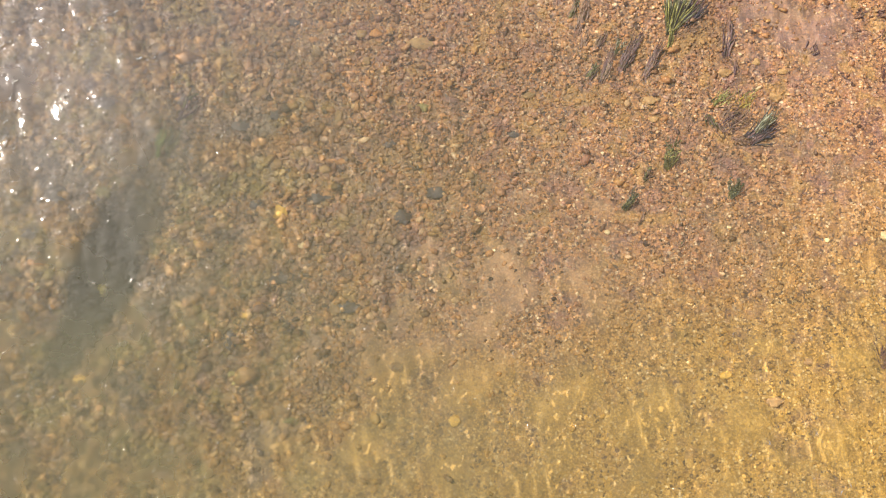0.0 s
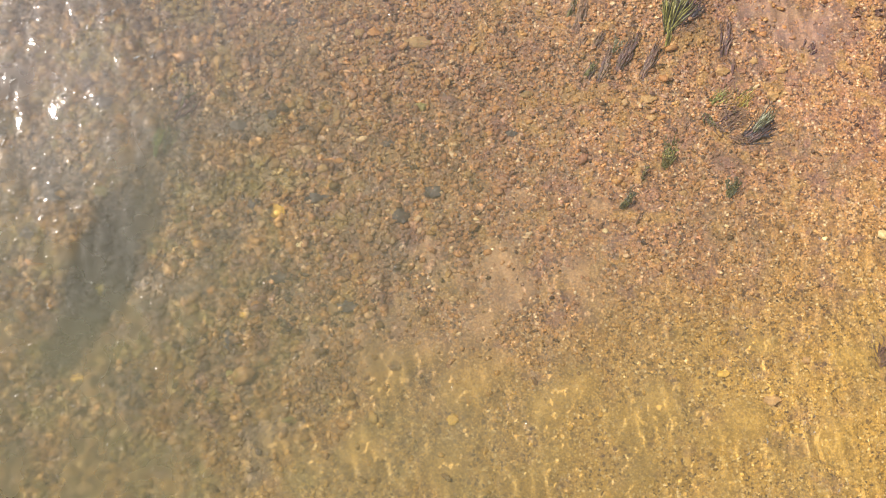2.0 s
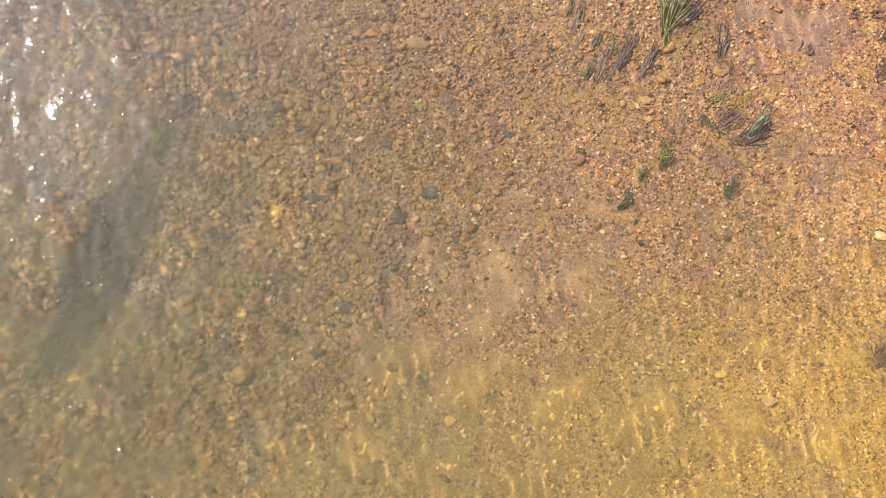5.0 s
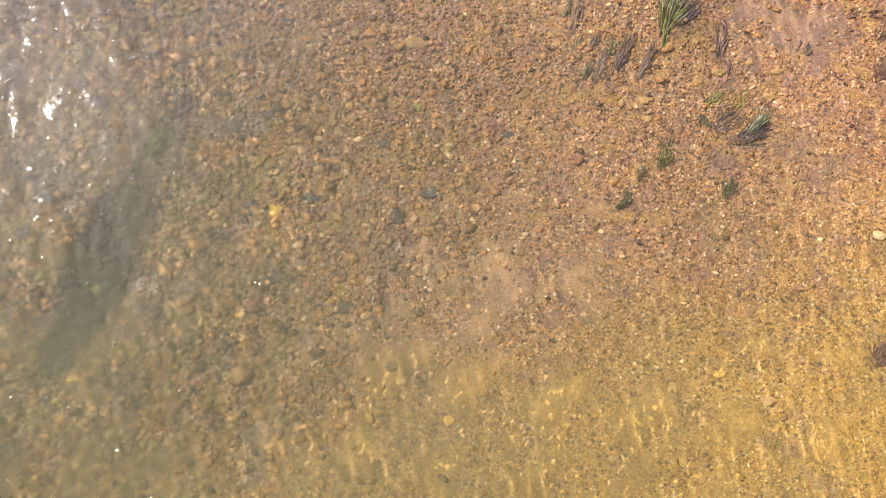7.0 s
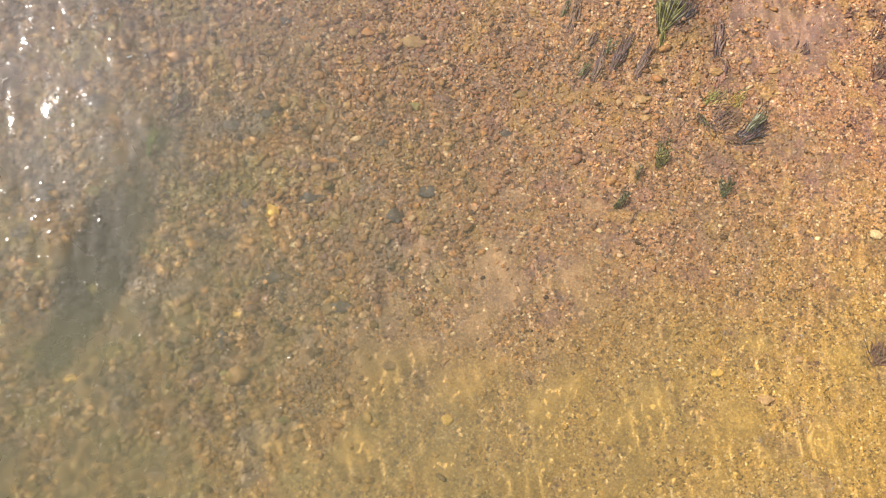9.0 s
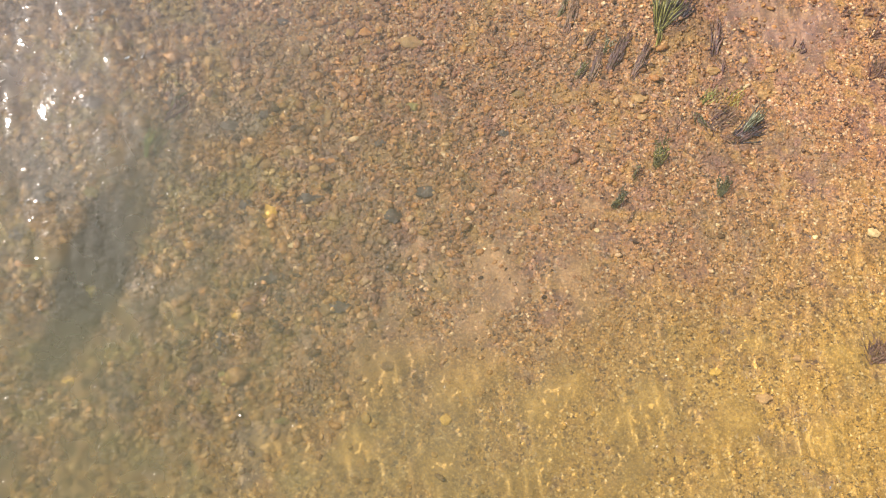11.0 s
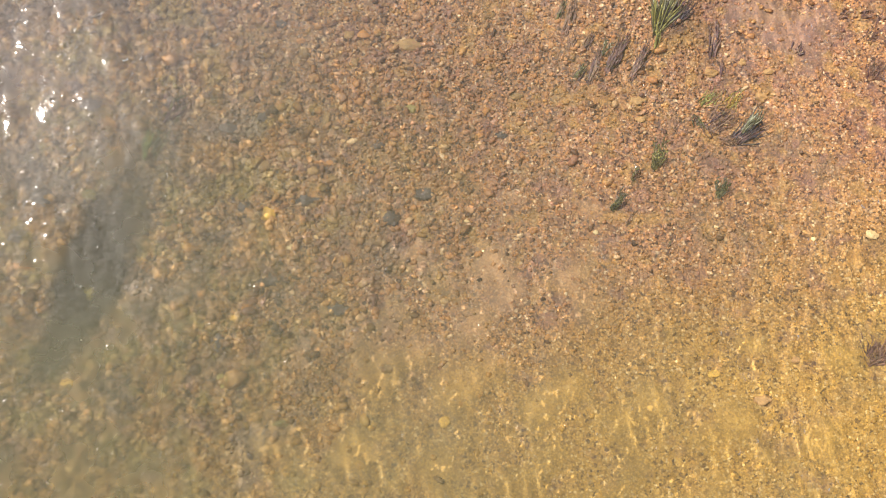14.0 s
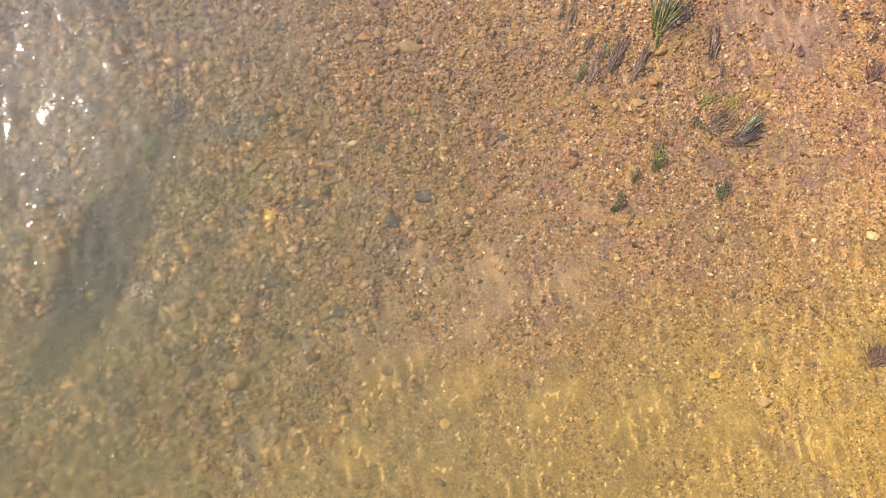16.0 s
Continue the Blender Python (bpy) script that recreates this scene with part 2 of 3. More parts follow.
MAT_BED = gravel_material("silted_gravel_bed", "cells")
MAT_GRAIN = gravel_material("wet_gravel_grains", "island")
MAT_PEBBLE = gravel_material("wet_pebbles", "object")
MAT_OCHRE = stone_material("ochre_stone", (0.82, 0.52, 0.11), (0.66, 0.41, 0.10), (0.42, 0.29, 0.09))
MAT_TAN = stone_material("tan_stone", (0.38, 0.25, 0.11), (0.27, 0.165, 0.08), (0.22, 0.16, 0.07))
MAT_BUFF = stone_material("buff_stone", (0.50, 0.31, 0.13), (0.36, 0.215, 0.095), (0.30, 0.20, 0.085))
MAT_OLIVE = stone_material("olive_stone", (0.34, 0.29, 0.10), (0.24, 0.21, 0.08), (0.20, 0.20, 0.07))
MAT_RUSTY = stone_material("rusty_stone", (0.52, 0.26, 0.09), (0.40, 0.19, 0.075), (0.30, 0.18, 0.08))
MAT_CREAM = stone_material("cream_stone", (0.84, 0.68, 0.38), (0.74, 0.56, 0.28), (0.58, 0.44, 0.22))
MAT_DARK = stone_material("algae_dark_stone", (0.085, 0.074, 0.074), (0.13, 0.10, 0.085), (0.08, 0.078, 0.06))
MAT_GREEN = leaf_material("green_water_weed", (0.46, 0.44, 0.14), (0.13, 0.16, 0.055))
MAT_GOLD = leaf_material("yellowing_water_weed", (0.66, 0.46, 0.11), (0.45, 0.33, 0.08))
MAT_DULL = leaf_material("dull_water_weed", (0.16, 0.155, 0.06), (0.075, 0.082, 0.036))
MAT_BROWN = leaf_material("brown_silted_weed", (0.27, 0.155, 0.115), (0.17, 0.10, 0.08))
MAT_WISP = leaf_material("pale_brown_weed", (0.34, 0.21, 0.14), (0.22, 0.14, 0.105))
MAT_SLATE = leaf_material("bluish_dark_weed", (0.15, 0.17, 0.115), (0.075, 0.09, 0.08))
MAT_FRESH = leaf_material("fresh_green_weed", (0.27, 0.38, 0.13), (0.17, 0.26, 0.10))
MAT_PALE = leaf_material("pale_silted_leaf", (0.42, 0.44, 0.32), (0.26, 0.28, 0.2))
# near-black of the weed shadows put into leaf colour, also for the darkest leaves
MAT_BLACK = leaf_material("dark_weed_and_shade", (0.052, 0.042, 0.062), (0.028, 0.024, 0.040))
# violet of the weed shadows put into leaf colour, shared with real brown weeds
MAT_DUSK = leaf_material("violet_weed_and_shade", (0.15, 0.078, 0.085), (0.09, 0.049, 0.060))
MAT_ROOT = stone_material("root_mat", (0.30, 0.165, 0.085), (0.19, 0.105, 0.065), (0.16, 0.12, 0.06))
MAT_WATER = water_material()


# ---- ground and water ----
def spread(lo, hi, step, reach):
    """Even steps between lo and hi, then ever longer ones out to reach on both sides."""
    grow, d, width = [], 0.0, step
    while d < reach:
        width *= 1.22
        d += width
        grow.append(d)
    grow = np.array(grow)
    return np.concatenate([(lo - grow)[::-1], np.arange(lo, hi + step / 2, step), hi + grow])


def sheet(name, xs, ys, height, material):
    gx, gy = np.meshgrid(xs, ys)
    gz = height(gx, gy)
    nx, ny = len(xs), len(ys)
    mesh = bpy.data.meshes.new(name)
    first = (np.arange(ny - 1)[:, None] * nx + np.arange(nx - 1)[None, :]).ravel()
    quads = np.stack([first, first + 1, first + nx + 1, first + nx], 1)
    fill(mesh, np.stack([gx.ravel(), gy.ravel(), gz.ravel()], 1), quads)
    mesh.materials.append(material)
    return new(name, mesh)


def stamp(ob, name, value):
    """Stores value(x, y) on the vertices of a sheet."""
    co = np.empty(len(ob.data.vertices) * 3, dtype=np.float32)
    ob.data.vertices.foreach_get("co", co)
    co = co.reshape(-1, 3).astype(float)
    layer = ob.data.attributes.new(name, "FLOAT", "POINT")
    layer.data.foreach_set("value", np.ascontiguousarray(value(co[:, 0], co[:, 1]), dtype=np.float32))


def fill(mesh, verts, faces):
    """Loads vertices and equal-sided faces into a mesh, smooth shaded."""
    sides = faces.shape[1]
    mesh.vertices.add(len(verts))
    mesh.vertices.foreach_set("co", np.ascontiguousarray(verts, dtype=np.float32).ravel())
    mesh.loops.add(faces.size)
    mesh.loops.foreach_set("vertex_index", np.ascontiguousarray(faces, dtype=np.int32).ravel())
    mesh.polygons.add(len(faces))
    mesh.polygons.foreach_set("loop_start", np.arange(len(faces), dtype=np.int32) * sides)
    mesh.polygons.foreach_set("use_smooth", np.ones(len(faces), dtype=bool))
    mesh.update(calc_edges=True)


def drifts(x, y):
    """How far silt and sand lie over the gravel, from 0 to 1."""
    rough = np.sin(9.1 * x + 4.3 * y) * np.sin(6.3 * x - 8.7 * y + 1) + 0.7 * np.sin(17 * x - 5 * y) * np.sin(4 * x + 19 * y + 2)
    pale = np.exp(-((x - 1.66) / 0.17) ** 2 - ((y - 1.68) / 0.20) ** 2) + 0.55 * np.exp(-((x - 1.50) / 0.07) ** 2 - ((y - 1.42) / 0.10) ** 2)
    sand = 0.6 * calm(x, y) + 0.25 * np.exp(-((x - 1.5) / 0.9) ** 2 - ((y + 0.35) / 0.5) ** 2)
    return np.clip(1.25 * pale + sand + 0.55 * rough * (pale + sand > 0.08), 0, 1)


def bed_cover(x, y):
    """The bed with its drifts, and faint sand ripples in the slack water."""
    slack = np.clip(0.2 + 0.5 * x - 0.87 * y, 0, 1) * (np.hypot(x, y) < 4)
    comb = np.sin(88 * x + 20 * y + 3 * np.sin(3 * y + 2 * x) + 1.5 * np.sin(9 * y - 4 * x))
    return bed(x, y) + 0.0055 * drifts(x, y) * (np.hypot(x, y) < 4) + 0.0008 * slack * comb


VIEW_X, VIEW_Y = (-2.6, 2.6), (-0.95, 2.3)
NEAR_X, NEAR_Y = (-2.38, 2.35), (-0.70, 2.08)
rng = np.random.default_rng(7)
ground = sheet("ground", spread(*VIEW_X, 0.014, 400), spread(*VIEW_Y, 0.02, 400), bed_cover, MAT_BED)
stamp(ground, "drift", drifts)
tagged(ground, "gravel river bed sloping up to the shore", "river bed", kind="structure")

WAVES = []
for length, slope, count in ((0.55, 0.010, 5), (0.26, 0.018, 9), (0.13, 0.034, 12), (0.07, 0.034, 12)):
    for k in range(count):
        turn = rng.normal(math.radians(198), 0.55)
        size = length * rng.uniform(0.75, 1.3)
        WAVES.append((2 * math.pi / size, turn, rng.uniform(0, 6.28), slope * size / (2 * math.pi) * math.sqrt(2 / count) * 1.4))


def ripples(x, y):
    """The surface of the running water, with a boil below the weeds upstream."""
    z = np.zeros_like(x)
    for k, turn, phase, height in WAVES:
        z += height * np.sin(k * (x * math.cos(turn) + y * math.sin(turn)) + phase + 0.8 * np.sin(1.1 * x - 0.7 * y + phase))
    gust = np.sin(6.1 * x + 3.7 * y + np.sin(5 * y)) * np.sin(2.9 * x - 7.3 * y + 1) + 0.6 * np.sin(11 * x - 4 * y) * np.sin(3 * x + 13 * y + 2)
    gust = 0.85 + 0.5 * gust
    riffle = 0.42 + 0.40 / (1 + np.exp(-(x - 1.05 - 0.4 * y) / 0.16)) + 0.26 / (1 + np.exp((x + 1.1) / 0.25))
    boil = np.exp(-((x - 1.68) / 0.2) ** 2 - ((y - 1.62) / 0.18) ** 2)
    far = np.exp(-(np.maximum(np.hypot(x, 1.5 * (y - 0.65)) - 2.95, 0) / 0.3) ** 2)
    return z * gust * riffle * far * (1 + 2.5 * boil)


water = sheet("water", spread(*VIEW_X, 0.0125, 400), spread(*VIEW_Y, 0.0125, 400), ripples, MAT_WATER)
water.visible_shadow = False
water.cycles.is_caustics_caster = True
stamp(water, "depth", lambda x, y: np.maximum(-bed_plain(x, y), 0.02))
tagged(water, "clear shallow stream water with small sunlit ripples", "water", kind="structure")


# ---- stones ----
def ball(level):
    bm = bmesh.new()
    bmesh.ops.create_icosphere(bm, subdivisions=level, radius=1.0)
    verts = np.array([v.co[:] for v in bm.verts])
    faces = np.array([[v.index for v in f.verts] for f in bm.faces])
    bm.free()
    return verts, faces


def turned(count):
    """Random turns: a free spin about the upright and a lean."""
    a, b, c = rng.normal(0.15, 0.8, count), rng.normal(0, 0.35, count), rng.normal(0, 0.35, count)
    ca, sa, cb, sb, cc, sc = np.cos(a), np.sin(a), np.cos(b), np.sin(b), np.cos(c), np.sin(c)
    o, i = np.zeros(count), np.ones(count)
    rz = np.stack([ca, -sa, o, sa, ca, o, o, o, i], 1).reshape(-1, 3, 3)
    ry = np.stack([cb, o, sb, o, i, o, -sb, o, cb], 1).reshape(-1, 3, 3)
    rx = np.stack([i, o, o, o, cc, -sc, o, sc, cc], 1).reshape(-1, 3, 3)
    return ry @ rx @ rz


def scatter(name, level, xy, radius, rough, sink, material):
    """Many loose grains in one mesh."""
    verts, faces = ball(level)
    count = len(xy)
    lumps = 1 + rng.normal(0, rough, (count, len(verts), 1))
    form = np.stack([rng.uniform(0.9, 1.7, count), rng.uniform(0.65, 1.0, count), rng.uniform(0.5, 0.9, count)], 1)
    pts = verts[None] * lumps * form[:, None, :] * radius[:, None, None]
    pts = np.einsum("nij,nvj->nvi", turned(count), pts)
    z = bed(xy[:, 0], xy[:, 1]) + radius * sink
    pts += np.stack([xy[:, 0], xy[:, 1], z], 1)[:, None, :]
    mesh = bpy.data.meshes.new(name)
    allf = faces[None] + (np.arange(count) * len(verts))[:, None, None]
    fill(mesh, pts.reshape(-1, 3), allf.reshape(-1, 3))
    mesh.materials.append(material)
    return new(name, mesh)


def stone_mesh(name, seed, material, rough=0.34):
    """A worn stone of about one metre across, to be scaled."""
    bm = bmesh.new()
    bmesh.ops.create_icosphere(bm, subdivisions=3, radius=0.5)
    off = Vector((seed * 3.7, seed * 1.3, seed * 2.1))
    chips = [Vector((random.uniform(-1, 1), random.uniform(-1, 1), random.uniform(-0.6, 1))).normalized() for _ in range(9)]
    for v in bm.verts:
        p = v.co.copy()
        for way in chips:
            over = p.dot(way) - 0.36
            if over > 0:
                p -= way * over * 0.8
        p *= 1 + rough * noise.noise(p * 3.2 + off) + 0.4 * rough * noise.noise(p * 8 + off)
        v.co = p
    for f in bm.faces:
        f.smooth = True
    mesh = bpy.data.meshes.new(name)
    bm.to_mesh(mesh)
    bm.free()
    mesh.materials.append(material)
    return mesh


def put_stone(name, mesh, x, y, w, h, label, group="", tall=0.6, spin=0.0, sunk=0.2):
    ob = new(name, mesh)
    thick = min(w, h) * tall
    ob.matrix_world = Matrix.LocRotScale((x, y, float(bed(np.float64(x), np.float64(y))) + thick * sunk), Euler((0, 0, spin)), (w, h, thick))
    return tagged(ob, label, "stone", group, "")


STONES = {
    "ochre": (MAT_OCHRE, "ochre-yellow rounded stone lying on the gravel bed", [
        (-0.763, 0.794, 0.066, 0.077), (1.248, 0.038, 0.054, 0.039), (-1.670, 0.022, 0.084, 0.034), (0.056, -0.161, 0.056, 0.056),
        (-0.912, 0.310, 0.042, 0.037)]),
    "tan": (MAT_TAN, "tan worn river stone half sunk in gravel", [
        (-0.980, -0.065, 0.084, 0.050), (-1.158, 0.047, 0.064, 0.066), (-1.504, -0.050, 0.049, 0.060),
        (-1.050, 0.738, 0.097, 0.051), (-1.224, 0.736, 0.086, 0.049), (-0.499, 0.339, 0.058, 0.063), (-0.727, -0.110, 0.093, 0.062),
        (-1.297, 0.104, 0.053, 0.080), (-1.409, -0.080, 0.042, 0.053), (-0.560, 1.003, 0.054, 0.038), (-0.643, 1.092, 0.054, 0.038),
        (-0.876, 1.386, 0.067, 0.056), (-0.497, 1.251, 0.049, 0.082), (-0.614, 1.589, 0.056, 0.067), (-0.215, 0.077, 0.077, 0.051),
        (-0.790, 1.028, 0.061, 0.050), (-0.394, 1.666, 0.061, 0.050), (-0.334, 0.307, 0.047, 0.036), (-0.106, 1.615, 0.137, 0.066),
        (-0.555, 0.838, 0.053, 0.037), (-0.324, 0.464, 0.058, 0.037), (-0.812, 0.103, 0.052, 0.042), (-1.283, 0.523, 0.068, 0.045)]),
    "olive": (MAT_OLIVE, "olive algae-filmed river stone in the gravel", [
        (-1.628, 0.905, 0.078, 0.062), (-1.605, 0.441, 0.073, 0.052), (-0.096, 1.298, 0.062, 0.042), (-0.959, 0.031, 0.042, 0.078),
        (-0.687, -0.163, 0.078, 0.036), (-1.769, -0.023, 0.068, 0.036)]),
    "rusty": (MAT_RUSTY, "rusty orange flat river stone in the gravel", [
        (-1.927, 0.564, 0.114, 0.036), (-0.846, 0.358, 0.062, 0.042), (-1.830, 0.365, 0.047, 0.036), (-0.506, 1.039, 0.120, 0.031),
        (-0.628, 1.649, 0.052, 0.036), (-0.324, 1.668, 0.062, 0.047), (-1.073, 0.428, 0.042, 0.031), (0.258, 1.277, 0.042, 0.036),
        (0.230, 1.167, 0.036, 0.047)]),
    "flat": (MAT_TAN, "small tan flat river stone among pebbles", [
        (-0.216, 0.784, 0.039, 0.039), (-0.158, 1.304, 0.036, 0.031), (0.405, 1.344, 0.068, 0.036), (-0.363, 1.537, 0.036, 0.052),
        (-0.737, 1.141, 0.036, 0.026), (-0.572, 1.001, 0.047, 0.036), (-0.897, 0.309, 0.036, 0.042), (-0.974, 1.601, 0.047, 0.036),
        (-1.187, 0.831, 0.042, 0.031), (-1.331, 0.671, 0.073, 0.023), (-1.116, 0.776, 0.068, 0.021), (-0.803, 0.677, 0.047, 0.026)]),
    "buff": (MAT_BUFF, "buff orange river stone on the shallow gravel", [
        (0.973, 1.308, 0.073, 0.052), (1.467, 1.488, 0.042, 0.042), (1.584, 1.434, 0.046, 0.031), (1.537, 1.313, 0.066, 0.061),
        (1.448, -0.077, 0.072, 0.053), (1.604, 0.099, 0.043, 0.034), (1.111, 0.858, 0.036, 0.026), (1.315, 1.439, 0.071, 0.053),
        (0.979, 1.215, 0.044, 0.036)]),
    "cream": (MAT_CREAM, "pale cream pebble on top of the gravel", [
        (1.982, 0.650, 0.056, 0.046), (0.160, 0.751, 0.030, 0.022), (0.751, 0.687, 0.026, 0.022), (1.725, 0.639, 0.026, 0.022),
        (-1.641, 1.696, 0.036, 0.032), (-0.658, 0.634, 0.037, 0.027), (1.300, 0.702, 0.024, 0.016), (0.170, 1.504, 0.020, 0.018)]),
    "dark": (MAT_DARK, "dark low stone set at a dark spot on the bed", [
        (0.330, 1.156, 0.058, 0.037), (-0.582, 0.860, 0.134, 0.059), (-0.032, 0.882, 0.095, 0.064), (-0.182, 0.767, 0.090, 0.079),
        (-0.439, 0.346, 0.109, 0.068), (-0.745, 0.487, 0.129, 0.070), (-0.879, 0.838, 0.066, 0.055), (-1.635, 1.351, 0.111, 0.066),
        (-1.835, 0.893, 0.104, 0.093), (-0.973, 0.193, 0.059, 0.096), (-0.798, 1.270, 0.061, 0.050), (-1.960, 0.703, 0.092, 0.060),
        (-1.084, 0.782, 0.071, 0.035), (-0.252, 1.122, 0.065, 0.043), (-0.729, 1.742, 0.067, 0.042), (-1.247, 1.359, 0.123, 0.062), (-0.962, 1.219, 0.112, 0.062)]),
}
for kind, (mat, label, spots) in STONES.items():
    shapes = [stone_mesh("%s_stone" % kind, 11 * len(kind) + k, mat) for k in range(4)]
    for k, (x, y, w, h) in enumerate(spots):
        put_stone("%s_stone" % kind, shapes[k % 4], x, y, w, h, label, "stones on the river bed", 0.45 if kind == "dark" else 0.5, 0.0, 0.14 if kind == "dark" else 0.27)

shapes = [stone_mesh("river_stone", 50 + k, MAT_PEBBLE) for k in range(10)]
made = 0
while made < 210:
    x, y = rng.uniform(-2.3, 2.2), rng.uniform(-0.75, 2.1)
    shore = 0.9 * x + 0.35 * y
    if rng.uniform() > np.clip(0.45 - 0.7 * (shore - 0.2), 0, 1) * (1 - 0.85 * calm(x, y)):
        continue
    w = rng.uniform(0.026, 0.048)
    put_stone("river_stone", shapes[made % 10], x, y, w, w * rng.uniform(0.6, 0.95), "brown river stone bedded in the gravel", "stones on the river bed", 0.48, rng.uniform(0, 6.28), 0.1)
    made += 1

# loose gravel, finer towards the shore and in the slack water, half buried in places
count = 112000
xy = np.stack([rng.uniform(*NEAR_X, count), rng.uniform(*NEAR_Y, count)], 1)
inside = np.minimum(np.minimum(xy[:, 0] - NEAR_X[0], NEAR_X[1] - xy[:, 0]), np.minimum(xy[:, 1] - NEAR_Y[0], NEAR_Y[1] - xy[:, 1]))
xy = xy[rng.uniform(0, 1, count) < np.clip(inside / 0.22, 0, 1)]
count = len(xy)
side = np.clip(0.5 - 0.22 * (0.9 * xy[:, 0] + 0.35 * xy[:, 1]), 0, 1)
slack = np.clip(0.4 + 0.5 * xy[:, 0] - 0.87 * xy[:, 1], 0, 1)
rest = calm(xy[:, 0], xy[:, 1])
size = 0.0031 * np.exp(rng.normal(0, 0.52, count)) * (1 + 1.1 * side) * (1 - 0.38 * slack) * (1 - 0.25 * rest)
buried = 0.2 + 0.35 * np.sin(2.1 * xy[:, 0] + 3.4 * xy[:, 1]) * np.sin(3.3 * xy[:, 0] - 1.9 * xy[:, 1] + 1) - 0.3 * slack - 0.6 * rest + rng.normal(0, 0.3, count)
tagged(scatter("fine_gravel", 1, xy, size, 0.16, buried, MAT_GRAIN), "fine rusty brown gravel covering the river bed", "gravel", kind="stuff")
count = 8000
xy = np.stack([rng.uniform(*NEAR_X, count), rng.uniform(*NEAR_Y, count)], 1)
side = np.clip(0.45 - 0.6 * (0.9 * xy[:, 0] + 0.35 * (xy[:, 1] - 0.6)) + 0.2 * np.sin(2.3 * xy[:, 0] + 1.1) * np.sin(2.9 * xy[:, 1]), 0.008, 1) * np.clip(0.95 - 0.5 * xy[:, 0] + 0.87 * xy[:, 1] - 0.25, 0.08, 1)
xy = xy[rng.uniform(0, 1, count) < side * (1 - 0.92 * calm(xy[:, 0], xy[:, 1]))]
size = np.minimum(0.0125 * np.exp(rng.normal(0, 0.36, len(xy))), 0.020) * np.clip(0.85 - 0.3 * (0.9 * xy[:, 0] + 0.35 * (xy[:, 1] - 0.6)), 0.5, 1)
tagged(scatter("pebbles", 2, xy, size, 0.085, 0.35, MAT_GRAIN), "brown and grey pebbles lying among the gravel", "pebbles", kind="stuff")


# coarser, thinner gravel on the bed round about
count = 15000
xy = np.stack([rng.uniform(-5.5, 5.0, count), rng.uniform(-4.0, 5.5, count)], 1)
beyond = np.maximum(np.maximum(NEAR_X[0] - xy[:, 0], xy[:, 0] - NEAR_X[1]), np.maximum(NEAR_Y[0] - xy[:, 1], xy[:, 1] - NEAR_Y[1]))
xy = xy[(beyond > -0.05) & (rng.uniform(0, 1, count) < np.exp(-np.maximum(beyond, 0) / 1.3))]
size = 0.011 * np.exp(rng.normal(0, 0.35, len(xy)))
tagged(scatter("outer_gravel", 1, xy, size, 0.12, 0.25, MAT_GRAIN), "scattered brown gravel on the outer river bed", "gravel", kind="stuff")


# ---- water weeds ----
def part(name, mesh, parent, label=""):
    ob = new(name, mesh)
    ob.parent = parent
    return tagged(ob, label) if label else ob


def blade(root, tip, rise, width, material, sway):
    """One long leaf: a thin tapered strip that rises from its root and trails to its tip."""
    bm = bmesh.new()
    steps = 9
    run = tip - root
    side = Vector((-run.y, run.x, 0)).normalized()
    rings = []
    for k in range(steps + 1):
        u = k / steps
        c = root + run * u + Vector((0, 0, rise * math.sin(min(1.0, u * 1.25) * math.pi / 2) * (1 - 0.25 * u)))
        c += side * sway * math.sin(u * 5.0 + sway * 90) * u
        w = width * (0.45 + 0.75 * math.sin(math.pi * min(0.92, 0.25 + 0.7 * u))) * (1 - 0.75 * max(0, u - 0.6) / 0.4) * 0.5
        lift = Vector((0, 0, width * 0.10))
        tilt = side * w + Vector((0, 0, w * 0.5 * math.sin(3 * u + sway * 50)))
        rings.append([bm.verts.new(p) for p in (c - tilt, c + lift, c + tilt, c - lift)])
    for a, b in zip(rings, rings[1:]):
        for k in range(4):
            bm.faces.new((a[k], a[(k + 1) % 4], b[(k + 1) % 4], b[k])).smooth = True
    bm.faces.new(rings[0][::-1])
    bm.faces.new(rings[-1])
    mesh = bpy.data.meshes.new("leaf")
    bm.to_mesh(mesh)
    bm.free()
    mesh.materials.append(material)
    return mesh


def depth_at(x, y):
    return float(bed(np.float64(x), np.float64(y)))


def bundle(base, x0, y0, x1, y1, leaves, foot, fan, rise, width, mats, longest=1.2):
    """Leaves under base, rooted about x0, y0 and trailing to about x1, y1 (all in the world)."""
    at = base.location
    run = Vector((x1 - x0, y1 - y0, 0))
    side = Vector((-run.y, run.x, 0)).normalized()
    for k in range(leaves):
        root = Vector((x0 + random.uniform(-1, 1) * foot, y0 + random.uniform(-1, 1) * foot, 0))
        tip = root + run * random.uniform(0.55, longest) + side * random.gauss(0, 0.5) * fan
        root.z, tip.z = depth_at(root.x, root.y) - 0.002, depth_at(tip.x, tip.y) + 0.006
        high = rise * random.uniform(0.4, 1.1)
        leaf = blade(root - at, tip - at, high, width * random.uniform(0.6, 1.3), random.choice(mats), random.uniform(-0.016, 0.016))
        part("leaf", leaf, base)


